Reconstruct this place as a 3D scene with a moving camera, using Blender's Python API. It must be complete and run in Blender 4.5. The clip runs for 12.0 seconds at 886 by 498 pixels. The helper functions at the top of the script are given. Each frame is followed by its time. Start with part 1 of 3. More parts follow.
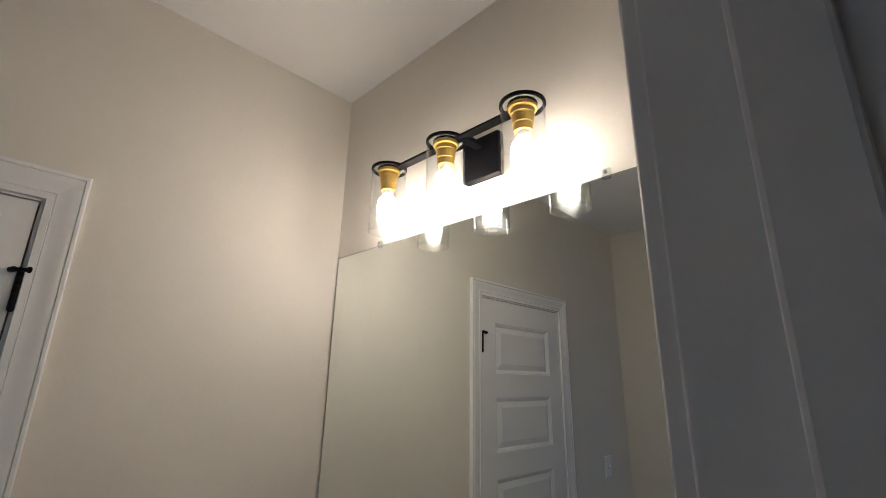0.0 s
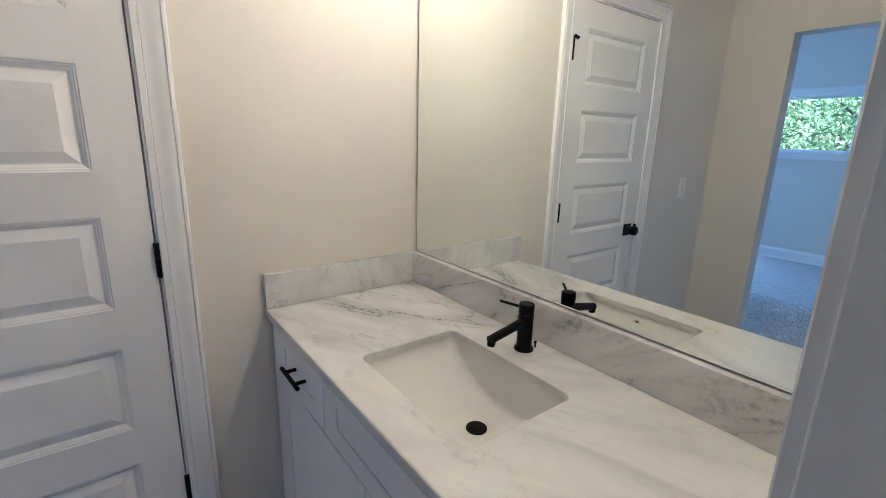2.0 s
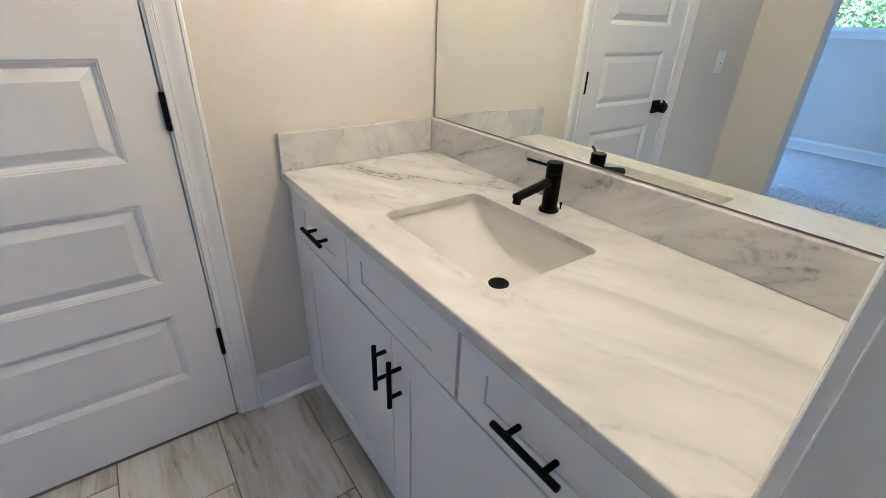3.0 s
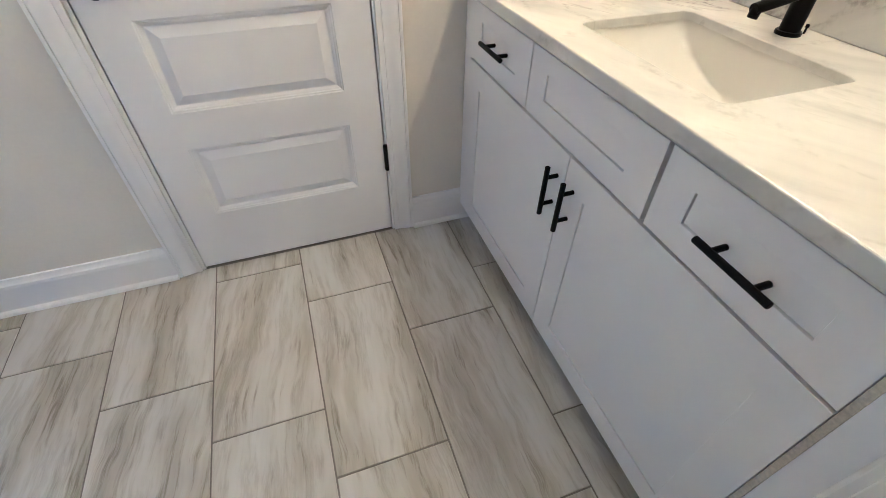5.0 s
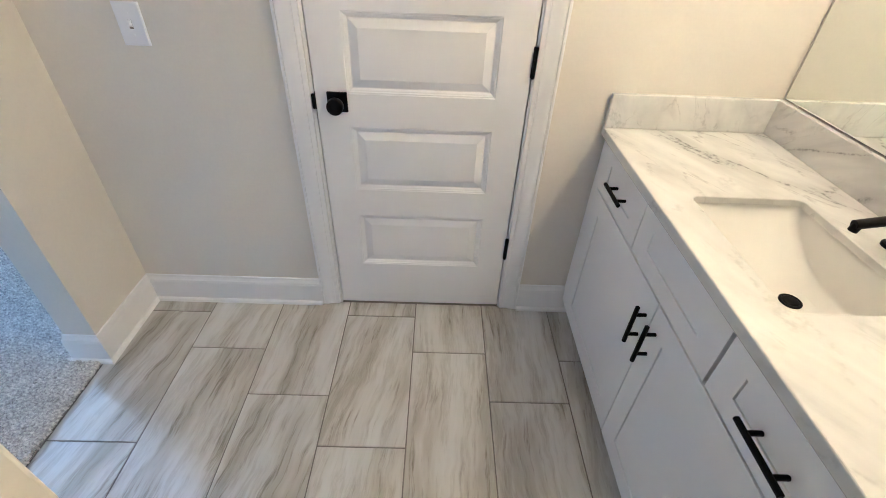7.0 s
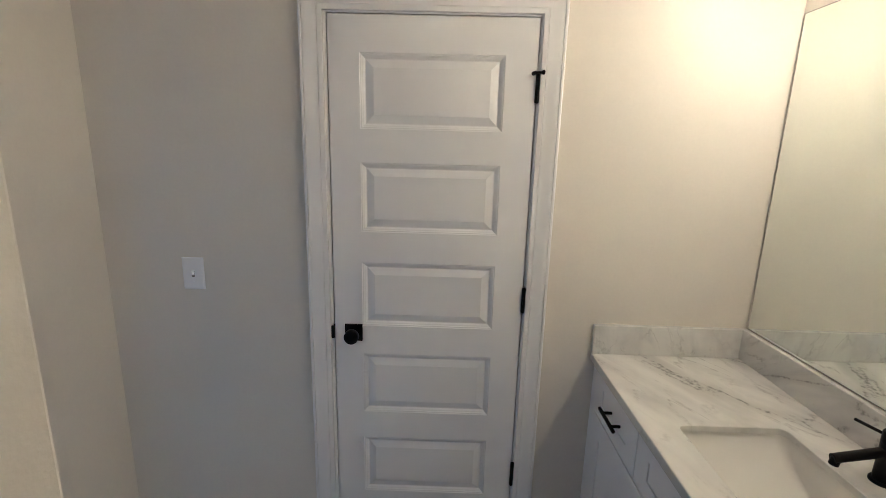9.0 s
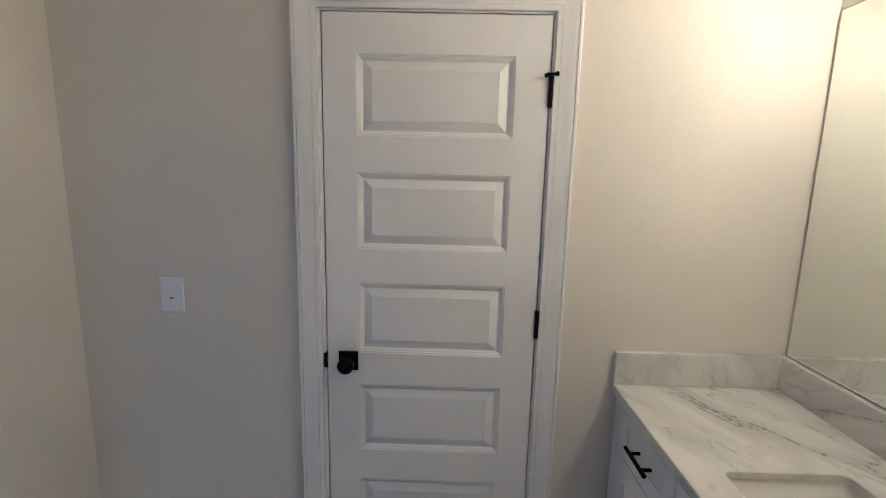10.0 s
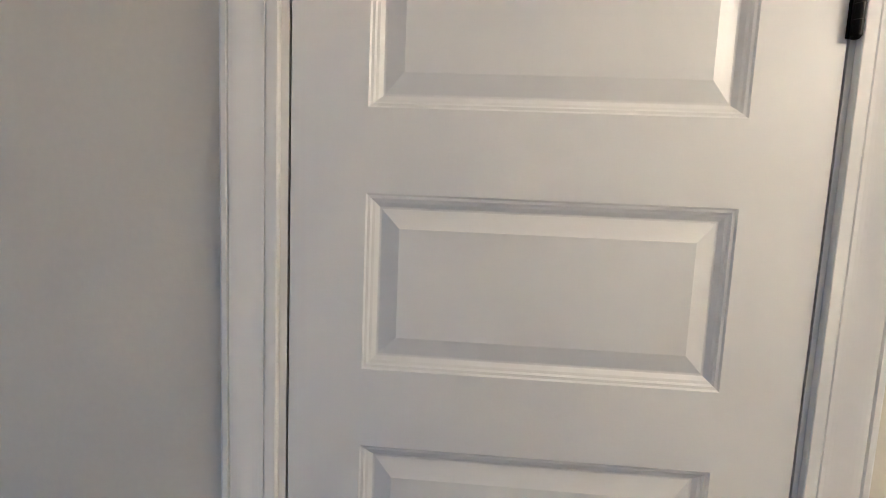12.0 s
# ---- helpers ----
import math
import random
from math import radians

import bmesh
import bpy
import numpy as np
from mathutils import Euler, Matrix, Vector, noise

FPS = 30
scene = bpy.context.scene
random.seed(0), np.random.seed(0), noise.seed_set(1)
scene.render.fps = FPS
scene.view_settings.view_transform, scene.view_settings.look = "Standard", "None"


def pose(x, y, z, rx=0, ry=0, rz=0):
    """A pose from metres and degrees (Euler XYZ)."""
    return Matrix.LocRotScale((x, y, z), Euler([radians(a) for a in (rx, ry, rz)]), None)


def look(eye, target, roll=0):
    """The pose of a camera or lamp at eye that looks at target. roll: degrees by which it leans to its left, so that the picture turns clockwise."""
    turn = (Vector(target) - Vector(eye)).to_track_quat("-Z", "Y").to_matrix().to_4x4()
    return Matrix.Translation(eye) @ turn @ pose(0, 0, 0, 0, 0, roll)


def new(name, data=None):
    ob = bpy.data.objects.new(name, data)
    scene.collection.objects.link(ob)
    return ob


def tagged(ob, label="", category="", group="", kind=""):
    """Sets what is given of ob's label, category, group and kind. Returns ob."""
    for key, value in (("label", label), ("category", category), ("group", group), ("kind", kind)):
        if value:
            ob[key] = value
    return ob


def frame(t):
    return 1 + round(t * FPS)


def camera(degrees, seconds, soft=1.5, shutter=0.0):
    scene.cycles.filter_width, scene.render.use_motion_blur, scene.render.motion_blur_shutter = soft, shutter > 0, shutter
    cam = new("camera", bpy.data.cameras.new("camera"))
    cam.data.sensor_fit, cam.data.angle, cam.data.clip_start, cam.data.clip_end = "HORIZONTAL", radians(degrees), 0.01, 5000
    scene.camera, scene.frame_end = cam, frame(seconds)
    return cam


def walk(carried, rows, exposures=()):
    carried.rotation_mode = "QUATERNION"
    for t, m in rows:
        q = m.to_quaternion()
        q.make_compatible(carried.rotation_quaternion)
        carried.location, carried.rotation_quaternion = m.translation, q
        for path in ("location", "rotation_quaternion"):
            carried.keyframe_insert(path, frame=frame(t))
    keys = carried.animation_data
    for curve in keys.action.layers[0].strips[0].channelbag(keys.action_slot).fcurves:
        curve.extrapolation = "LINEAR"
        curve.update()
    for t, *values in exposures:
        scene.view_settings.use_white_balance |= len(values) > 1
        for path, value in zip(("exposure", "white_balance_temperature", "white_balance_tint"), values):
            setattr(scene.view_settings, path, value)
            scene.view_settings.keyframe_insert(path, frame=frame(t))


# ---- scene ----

# ---- camera ----
cam = camera(89.5, 12.0, soft=0.85)
PATH = [
    (0, (-0.86, -1.42, 1.644), (0.497, -0.062, 2.206), 1.1),
    (0.5, (-0.881, -1.446, 1.601), (0.415, 0.038, 1.947), 0.8),
    (1, (-0.893, -1.457, 1.545), (0.352, 0.107, 1.616), 1.0),
    (1.5, (-0.902, -1.44, 1.487), (0.303, 0.143, 1.281), 1.2),
    (2, (-0.92, -1.399, 1.419), (0.25, 0.15, 0.936), 1.5),
    (2.5, (-0.929, -1.381, 1.356), (0.188, 0.109, 0.627), 1.7),
    (2.7, (-0.936, -1.377, 1.339), (0.162, 0.085, 0.529), 1.8),
    (4.3, (-1.029, -1.357, 1.194), (-0.266, 0.01, -0.051), 2.3),
    (4.5, (-1.048, -1.358, 1.19), (-0.365, 0.009, -0.1), 1.9),
    (5, (-1.095, -1.363, 1.197), (-0.616, 0.003, -0.183), 0.4),
    (5.5, (-1.127, -1.38, 1.234), (-0.823, -0.004, -0.186), -0.7),
    (6, (-1.14, -1.404, 1.299), (-0.953, -0.01, -0.122), -0.7),
    (6.5, (-1.131, -1.436, 1.382), (-1.024, 0.028, 0.023), 0.7),
    (7, (-1.13, -1.473, 1.462), (-1.092, 0.11, 0.24), 2.6),
    (7.5, (-1.122, -1.516, 1.52), (-1.135, 0.222, 0.531), 2.8),
    (7.7, (-1.119, -1.524, 1.546), (-1.143, 0.262, 0.647), 2.7),
    (9.3, (-1.115, -1.592, 1.61), (-1.141, 0.374, 1.243), 1.4),
    (9.5, (-1.115, -1.571, 1.59), (-1.143, 0.399, 1.247), 1.4),
    (10, (-1.13, -1.442, 1.566), (-1.161, 0.53, 1.235), 1.4),
    (10.5, (-1.163, -1.246, 1.558), (-1.205, 0.73, 1.254), 1.5),
    (11, (-1.196, -1.045, 1.553), (-1.239, 0.934, 1.269), 1.8),
    (11.5, (-1.221, -0.822, 1.57), (-1.283, 1.161, 1.317), 2.2),
    (12, (-1.287, -0.604, 1.553), (-1.411, 1.382, 1.355), 2.5),
]
EXPOSURES = [(0, 1.52, 5080, 10), (0.5, 1.66, 5080, 10), (1, 1.86, 5060, 10), (2, 2.76, 4980, 9), (2.7, 3.14, 5100, 9), (4.5, 3.74, 5430, 6), (6.5, 3.72, 5530, 6), (7.7, 3.46, 5500, 6),
             (9.3, 2.54, 5280, 7), (10.5, 2.54, 5200, 8), (11.5, 2.60, 5200, 8), (12, 2.90, 5300, 8)]
walk(cam, [(t, look(eye, target, roll)) for t, eye, target, roll in PATH], EXPOSURES)

# ---- world, sun and daylight ----
world = bpy.data.worlds.new("sky")
scene.world = world
world.use_nodes = True
wn = world.node_tree.nodes
sky = wn.new("ShaderNodeTexSky")
sky.sky_type, sky.sun_disc = "NISHITA", False
sky.sun_elevation, sky.sun_rotation = radians(36), radians(80)
world.node_tree.links.new(sky.outputs[0], wn["Background"].inputs[0])
wn["Background"].inputs[1].default_value = 0.1
sun = new("sun", bpy.data.lights.new("sun", "SUN"))
sun.data.energy, sun.data.angle, sun.data.color = 5.0, radians(0.5), (1, 0.95, 0.88)
sun.matrix_world = look((8, 1.5, 5.9), (0, 0, 0))
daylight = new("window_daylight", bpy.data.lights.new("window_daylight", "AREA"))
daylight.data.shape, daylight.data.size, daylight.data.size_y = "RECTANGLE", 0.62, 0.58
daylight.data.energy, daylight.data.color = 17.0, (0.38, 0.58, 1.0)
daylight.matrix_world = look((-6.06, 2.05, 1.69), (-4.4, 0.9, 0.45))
BULB_STRENGTH, BULB_COLOUR = 21.5, (1.0, 0.755, 0.515, 1)


# ---- materials ----
def material(name, colour, rough=0.5, metal=0.0, grain=0.0, grain_scale=60.0, stain=0.0, stain_scale=3.0, bump=0.0, bump_scale=300.0):
    """Paint or solid surface with two scales of variation and a fine relief."""
    m = bpy.data.materials.new(name)
    m.use_nodes = True
    n, l = m.node_tree.nodes, m.node_tree.links
    b = n["Principled BSDF"]
    b.inputs["Base Color"].default_value = (*colour, 1)
    b.inputs["Roughness"].default_value, b.inputs["Metallic"].default_value = rough, metal
    co = n.new("ShaderNodeTexCoord")
    if grain or stain:
        a, c = n.new("ShaderNodeTexNoise"), n.new("ShaderNodeTexNoise")
        a.inputs["Scale"].default_value, c.inputs["Scale"].default_value = grain_scale, stain_scale
        c.inputs["Detail"].default_value = 4
        last = None
        for tex, amount in ((a, grain), (c, stain)):
            l.new(co.outputs["Object"], tex.inputs["Vector"])
            r = n.new("ShaderNodeMapRange")
            r.inputs["From Min"].default_value, r.inputs["From Max"].default_value = 0.3, 0.7
            r.inputs["To Min"].default_value, r.inputs["To Max"].default_value = 1 - amount, 1 + amount
            l.new(tex.outputs[0], r.inputs[0])
            if last is None:
                last = r
            else:
                x = n.new("ShaderNodeMath")
                x.operation = "MULTIPLY"
                l.new(last.outputs[0], x.inputs[0])
                l.new(r.outputs[0], x.inputs[1])
                last = x
        mul = n.new("ShaderNodeVectorMath")
        mul.operation = "SCALE"
        mul.inputs[0].default_value = colour
        l.new(last.outputs[0], mul.inputs["Scale"])
        l.new(mul.outputs[0], b.inputs["Base Color"])
        rr = n.new("ShaderNodeMapRange")
        rr.inputs["To Min"].default_value, rr.inputs["To Max"].default_value = max(0.02, rough - 0.08), min(1, rough + 0.08)
        l.new(c.outputs[0], rr.inputs[0])
        l.new(rr.outputs[0], b.inputs["Roughness"])
    if bump:
        t, bp = n.new("ShaderNodeTexNoise"), n.new("ShaderNodeBump")
        t.inputs["Scale"].default_value, t.inputs["Detail"].default_value = bump_scale, 3
        bp.inputs["Strength"].default_value, bp.inputs["Distance"].default_value = bump, 0.002
        l.new(co.outputs["Object"], t.inputs["Vector"])
        l.new(t.outputs[0], bp.inputs["Height"])
        l.new(bp.outputs[0], b.inputs["Normal"])
    return m


def ramp(n, stops):
    r = n.new("ShaderNodeValToRGB")
    while len(r.color_ramp.elements) < len(stops):
        r.color_ramp.elements.new(0.5)
    for e, (p, c) in zip(r.color_ramp.elements, stops):
        e.position, e.color = p, (*c, 1)
    return r


def marble_material(name, place, tilt, strength, lo, faint, grain_way=(3.6, 1.0, 2.4), bend=0.5):
    """White marble with soft clouds and thin grey veins that run one way."""
    m = bpy.data.materials.new(name)
    m.use_nodes = True
    n, l = m.node_tree.nodes, m.node_tree.links
    b = n["Principled BSDF"]
    co = n.new("ShaderNodeTexCoord")
    mp = n.new("ShaderNodeMapping")
    mp.inputs["Scale"].default_value = grain_way
    turn = n.new("ShaderNodeMapping")
    turn.inputs["Location"].default_value = place
    turn.inputs["Rotation"].default_value = tilt
    l.new(co.outputs["Object"], turn.inputs["Vector"])
    l.new(turn.outputs[0], mp.inputs["Vector"])
    def noise_at(source, scale, detail, distortion=0.0, rough=0.55):
        t = n.new("ShaderNodeTexNoise")
        t.inputs["Scale"].default_value, t.inputs["Detail"].default_value = scale, detail
        t.inputs["Distortion"].default_value, t.inputs["Roughness"].default_value = distortion, rough
        l.new(source, t.inputs["Vector"])
        return t.outputs[0]

    def spread(value, lo, hi, a, b):
        r = n.new("ShaderNodeMapRange")
        for key, v in (("From Min", lo), ("From Max", hi), ("To Min", a), ("To Max", b)):
            r.inputs[key].default_value = v
        l.new(value, r.inputs[0])
        return r.outputs[0]

    def maths(op, a, b):
        m_ = n.new("ShaderNodeMath")
        m_.operation = op
        for slot, v in zip(m_.inputs, (a, b)):
            if isinstance(v, float):
                slot.default_value = v
            else:
                l.new(v, slot)
        return m_.outputs[0]

    def ridge(scale, width, distortion):
        v = maths("ABSOLUTE", maths("SUBTRACT", noise_at(mp.outputs[0], scale, 4.5, distortion, 0.5), 0.5), 0.0)
        return spread(v, 0.0, width, 1, 0)

    grain = spread(noise_at(co.outputs["Object"], 70, 3), 0.36, 0.62, 0.25, 1.0)
    gate_a = spread(noise_at(mp.outputs[0], 0.75, 2), lo, lo + 0.14, 0.0, 1.0)
    gate_b = spread(noise_at(co.outputs["Object"], 7.0, 3), 0.43, 0.60, 0.0, 1.0)
    main = maths("MULTIPLY", ridge(1.1, 0.024, bend), gate_a)
    small = maths("MULTIPLY", maths("MULTIPLY", ridge(3.0, 0.030, bend), gate_b), 0.6)
    halo = maths("MULTIPLY", maths("MULTIPLY", ridge(1.1, 0.085, bend), gate_a), 0.34)
    vein_value = maths("MAXIMUM", maths("MULTIPLY", maths("MAXIMUM", main, small), grain), halo)
    cloud = n.new("ShaderNodeTexNoise")
    cloud.inputs["Scale"].default_value, cloud.inputs["Detail"].default_value = 2.6, 7
    cloud.inputs["Distortion"].default_value = 0.6
    l.new(mp.outputs[0], cloud.inputs["Vector"])
    base = ramp(n, ((0.30, (0.57, 0.568, 0.556)), (0.44, (0.67, 0.665, 0.64)), (0.58, (0.735, 0.73, 0.695))))
    l.new(cloud.outputs[0], base.inputs[0])
    mix = n.new("ShaderNodeMix")
    mix.data_type = "RGBA"
    mix.inputs[7].default_value = (0.235, 0.23, 0.225, 1)
    sc = n.new("ShaderNodeMath")
    sc.operation = "MULTIPLY"
    sc.inputs[1].default_value = strength
    along = n.new("ShaderNodeSeparateXYZ")
    l.new(co.outputs["Object"], along.inputs[0])
    l.new(maths("MULTIPLY", vein_value, spread(along.outputs[1], -0.75, -0.35, faint, 1.0)), sc.inputs[0])
    l.new(sc.outputs[0], mix.inputs[0])
    l.new(base.outputs[0], mix.inputs[6])
    l.new(mix.outputs[2], b.inputs["Base Color"])
    b.inputs["Roughness"].default_value = 0.26
    return m


def tile_material():
    """Porcelain tile with long wood-like grey and brown streaks; every tile differs."""
    m = bpy.data.materials.new("streaked_tile")
    m.use_nodes = True
    n, l = m.node_tree.nodes, m.node_tree.links
    b = n["Principled BSDF"]
    geo = n.new("ShaderNodeTexCoord")
    info = n.new("ShaderNodeObjectInfo")
    off = n.new("ShaderNodeMath")
    off.operation = "MULTIPLY"
    off.inputs[1].default_value = 37.0
    l.new(info.outputs["Random"], off.inputs[0])
    comb = n.new("ShaderNodeCombineXYZ")
    l.new(off.outputs[0], comb.inputs[0])
    l.new(off.outputs[0], comb.inputs[1])
    turn = n.new("ShaderNodeVectorRotate")
    turn.rotation_type = "Z_AXIS"
    ang = n.new("ShaderNodeMapRange")
    ang.inputs["To Min"].default_value, ang.inputs["To Max"].default_value = -0.08, 0.24
    l.new(info.outputs["Random"], ang.inputs[0])
    l.new(geo.outputs["Object"], turn.inputs["Vector"])
    l.new(ang.outputs[0], turn.inputs["Angle"])
    addv2 = n.new("ShaderNodeVectorMath")
    l.new(turn.outputs[0], addv2.inputs[0])
    l.new(comb.outputs[0], addv2.inputs[1])
    warp = n.new("ShaderNodeTexNoise")
    warp.inputs["Scale"].default_value, warp.inputs["Detail"].default_value = 4.0, 2
    l.new(addv2.outputs[0], warp.inputs["Vector"])
    wsub, wscale, wadd = n.new("ShaderNodeVectorMath"), n.new("ShaderNodeVectorMath"), n.new("ShaderNodeVectorMath")
    wsub.operation, wscale.operation = "SUBTRACT", "SCALE"
    wsub.inputs[1].default_value = (0.5, 0.5, 0.5)
    wscale.inputs["Scale"].default_value = 0.05
    l.new(warp.outputs["Color"], wsub.inputs[0])
    l.new(wsub.outputs[0], wscale.inputs[0])
    l.new(addv2.outputs[0], wadd.inputs[0])
    l.new(wscale.outputs[0], wadd.inputs[1])

    ripple = n.new("ShaderNodeTexNoise")
    ripple.inputs["Scale"].default_value, ripple.inputs["Detail"].default_value = 16.0, 3
    l.new(addv2.outputs[0], ripple.inputs["Vector"])
    rsub, rscale, radd = n.new("ShaderNodeVectorMath"), n.new("ShaderNodeVectorMath"), n.new("ShaderNodeVectorMath")
    rsub.operation, rscale.operation = "SUBTRACT", "SCALE"
    rsub.inputs[1].default_value = (0.5, 0.5, 0.5)
    rscale.inputs["Scale"].default_value = 0.006
    l.new(ripple.outputs["Color"], rsub.inputs[0])
    l.new(rsub.outputs[0], rscale.inputs[0])
    l.new(wadd.outputs[0], radd.inputs[0])
    l.new(rscale.outputs[0], radd.inputs[1])
    patch = n.new("ShaderNodeTexNoise")
    patch.inputs["Scale"].default_value, patch.inputs["Detail"].default_value = 7.0, 3
    l.new(addv2.outputs[0], patch.inputs["Vector"])

    def streak(sx, sy, detail, rough):
        mp, tx = n.new("ShaderNodeMapping"), n.new("ShaderNodeTexNoise")
        mp.inputs["Scale"].default_value = (sx, sy, 1)
        tx.inputs["Scale"].default_value, tx.inputs["Detail"].default_value, tx.inputs["Roughness"].default_value = 1.0, detail, rough
        l.new(radd.outputs[0], mp.inputs["Vector"])
        l.new(mp.outputs[0], tx.inputs["Vector"])
        return tx

    band, mid, fine = streak(8, 1.1, 4, 0.6), streak(19, 2.0, 6, 0.66), streak(46, 3.6, 6, 0.70)
    base = ramp(n, ((0.34, (0.67, 0.663, 0.64)), (0.48, (0.61, 0.598, 0.56)), (0.57, (0.50, 0.48, 0.43)), (0.70, (0.40, 0.38, 0.33))))
    l.new(band.outputs[0], base.inputs[0])
    second = ramp(n, ((0.36, (1, 1, 1)), (0.50, (0.96, 0.957, 0.95)), (0.57, (0.80, 0.785, 0.76)), (0.60, (0.92, 0.91, 0.895)), (0.70, (0.66, 0.64, 0.605))))
    l.new(mid.outputs[0], second.inputs[0])
    lines = ramp(n, ((0.52, (1, 1, 1)), (0.58, (0.77, 0.748, 0.72)), (0.66, (0.50, 0.468, 0.432))))
    l.new(fine.outputs[0], lines.inputs[0])
    gate = n.new("ShaderNodeMapRange")
    gate.inputs["From Min"].default_value, gate.inputs["From Max"].default_value = 0.42, 0.60
    gate.inputs["To Min"].default_value, gate.inputs["To Max"].default_value = 0.12, 1.0
    both = n.new("ShaderNodeMath")
    both.operation, both.inputs[2].default_value = "MULTIPLY_ADD", 0.0
    half = n.new("ShaderNodeMath")
    half.operation, half.inputs[1].default_value = "ADD", 0.5
    l.new(patch.outputs[0], half.inputs[0])
    l.new(band.outputs[0], both.inputs[0])
    l.new(half.outputs[0], both.inputs[1])
    l.new(both.outputs[0], gate.inputs[0])
    one, mul = n.new("ShaderNodeMix"), n.new("ShaderNodeMix")
    for mx in (one, mul):
        mx.data_type, mx.blend_type = "RGBA", "MULTIPLY"
    one.inputs[0].default_value = 0.9
    l.new(base.outputs[0], one.inputs[6])
    l.new(second.outputs[0], one.inputs[7])
    l.new(gate.outputs[0], mul.inputs[0])
    l.new(one.outputs[2], mul.inputs[6])
    l.new(lines.outputs[0], mul.inputs[7])
    l.new(mul.outputs[2], b.inputs["Base Color"])
    b.inputs["Roughness"].default_value = 0.5
    b.inputs["Specular IOR Level"].default_value = 0.32
    bp = n.new("ShaderNodeBump")
    bp.inputs["Strength"].default_value, bp.inputs["Distance"].default_value = 0.15, 0.001
    l.new(fine.outputs[0], bp.inputs["Height"])
    l.new(bp.outputs[0], b.inputs["Normal"])
    return m


def glass_material(name, tint=(1, 1, 1), gloss=0.5):
    m = bpy.data.materials.new(name)
    m.use_nodes = True
    n, l = m.node_tree.nodes, m.node_tree.links
    n.remove(n["Principled BSDF"])
    tr, gl, lw, mix = n.new("ShaderNodeBsdfTransparent"), n.new("ShaderNodeBsdfGlossy"), n.new("ShaderNodeLayerWeight"), n.new("ShaderNodeMixShader")
    tr.inputs[0].default_value = (*tint, 1)
    gl.inputs["Roughness"].default_value = 0.02
    power, scale = n.new("ShaderNodeMath"), n.new("ShaderNodeMath")
    power.operation, power.inputs[1].default_value = "POWER", 4.0
    scale.operation, scale.inputs[1].default_value, scale.inputs[2].default_value = "MULTIPLY_ADD", gloss, 0.03
    l.new(lw.outputs["Facing"], power.inputs[0])
    l.new(power.outputs[0], scale.inputs[0])
    l.new(scale.outputs[0], mix.inputs[0])
    l.new(tr.outputs[0], mix.inputs[1])
    l.new(gl.outputs[0], mix.inputs[2])
    l.new(mix.outputs[0], n["Material Output"].inputs[0])
    return m


def emission_material(name, colour, strength):
    m = bpy.data.materials.new(name)
    m.use_nodes = True
    n, l = m.node_tree.nodes, m.node_tree.links
    e = n.new("ShaderNodeEmission")
    e.inputs[0].default_value, e.inputs[1].default_value = colour, strength
    l.new(e.outputs[0], n["Material Output"].inputs[0])
    return m


WALL = material("wall_paint", (0.755, 0.715, 0.635), 0.7, stain=0.02, stain_scale=1.5, grain=0.012, grain_scale=90, bump=0.12, bump_scale=260)
BEDROOM_WALL = material("bedroom_paint", (0.735, 0.705, 0.64), 0.75, stain=0.02, stain_scale=1.5, grain=0.012, grain_scale=90, bump=0.12, bump_scale=260)
CEILING = material("ceiling_paint", (0.88, 0.865, 0.84), 0.9, stain=0.02, stain_scale=1.2, bump=0.25, bump_scale=180)
TRIM = material("white_trim_paint", (0.86, 0.855, 0.845), 0.42, stain=0.015, stain_scale=4, bump=0.03, bump_scale=120)
DOOR = material("white_door_paint", (0.85, 0.845, 0.835), 0.38, stain=0.015, stain_scale=3, bump=0.05, bump_scale=200)
CABINET = material("white_cabinet_lacquer", (0.87, 0.87, 0.88), 0.32, stain=0.012, stain_scale=3)
RAW_EDGE = material("raw_plywood_edge", (0.62, 0.55, 0.46), 0.7, grain=0.15, grain_scale=160)
# dark brown that puts the shade of the door gap into the colour
GAP_SHADOW = material("door_gap_shadow", (0.16, 0.12, 0.085), 0.8, grain=0.15, grain_scale=120)
DARK = material("dark_gap", (0.03, 0.028, 0.026), 0.9)
BLACK = material("matt_black_metal", (0.003, 0.0028, 0.003), 0.42, 0.0, grain=0.1, grain_scale=400, bump=0.03, bump_scale=900)
BLACK.node_tree.nodes["Principled BSDF"].inputs["Specular IOR Level"].default_value = 0.11
LAMP_BLACK = material("lamp_black", (0.004, 0.004, 0.005), 0.4, 0.0)
LAMP_BLACK.node_tree.nodes["Principled BSDF"].inputs["Specular IOR Level"].default_value = 0.08
BRASS = material("brushed_brass", (0.76, 0.51, 0.12), 0.38, 1.0, grain=0.08, grain_scale=200)
CHROME = material("chrome", (0.75, 0.75, 0.76), 0.12, 1.0)
CERAMIC = material("white_ceramic", (0.72, 0.71, 0.67), 0.035)
GROUT = material("grey_grout", (0.21, 0.195, 0.175), 0.9, grain=0.15, grain_scale=300)
CARPET = material("grey_carpet", (0.39, 0.375, 0.35), 1.0, grain=0.25, grain_scale=350, stain=0.1, stain_scale=12, bump=1.0, bump_scale=350)
PLASTIC = material("white_plastic", (0.87, 0.87, 0.88), 0.35, stain=0.01)
BULB_NECK = material("white_bulb_collar", (0.8, 0.79, 0.77), 0.4)
BULB = emission_material("lit_bulb", BULB_COLOUR, BULB_STRENGTH)
MIRROR = material("silvered_mirror", (0.88, 0.915, 0.885), 0.0, 1.0)
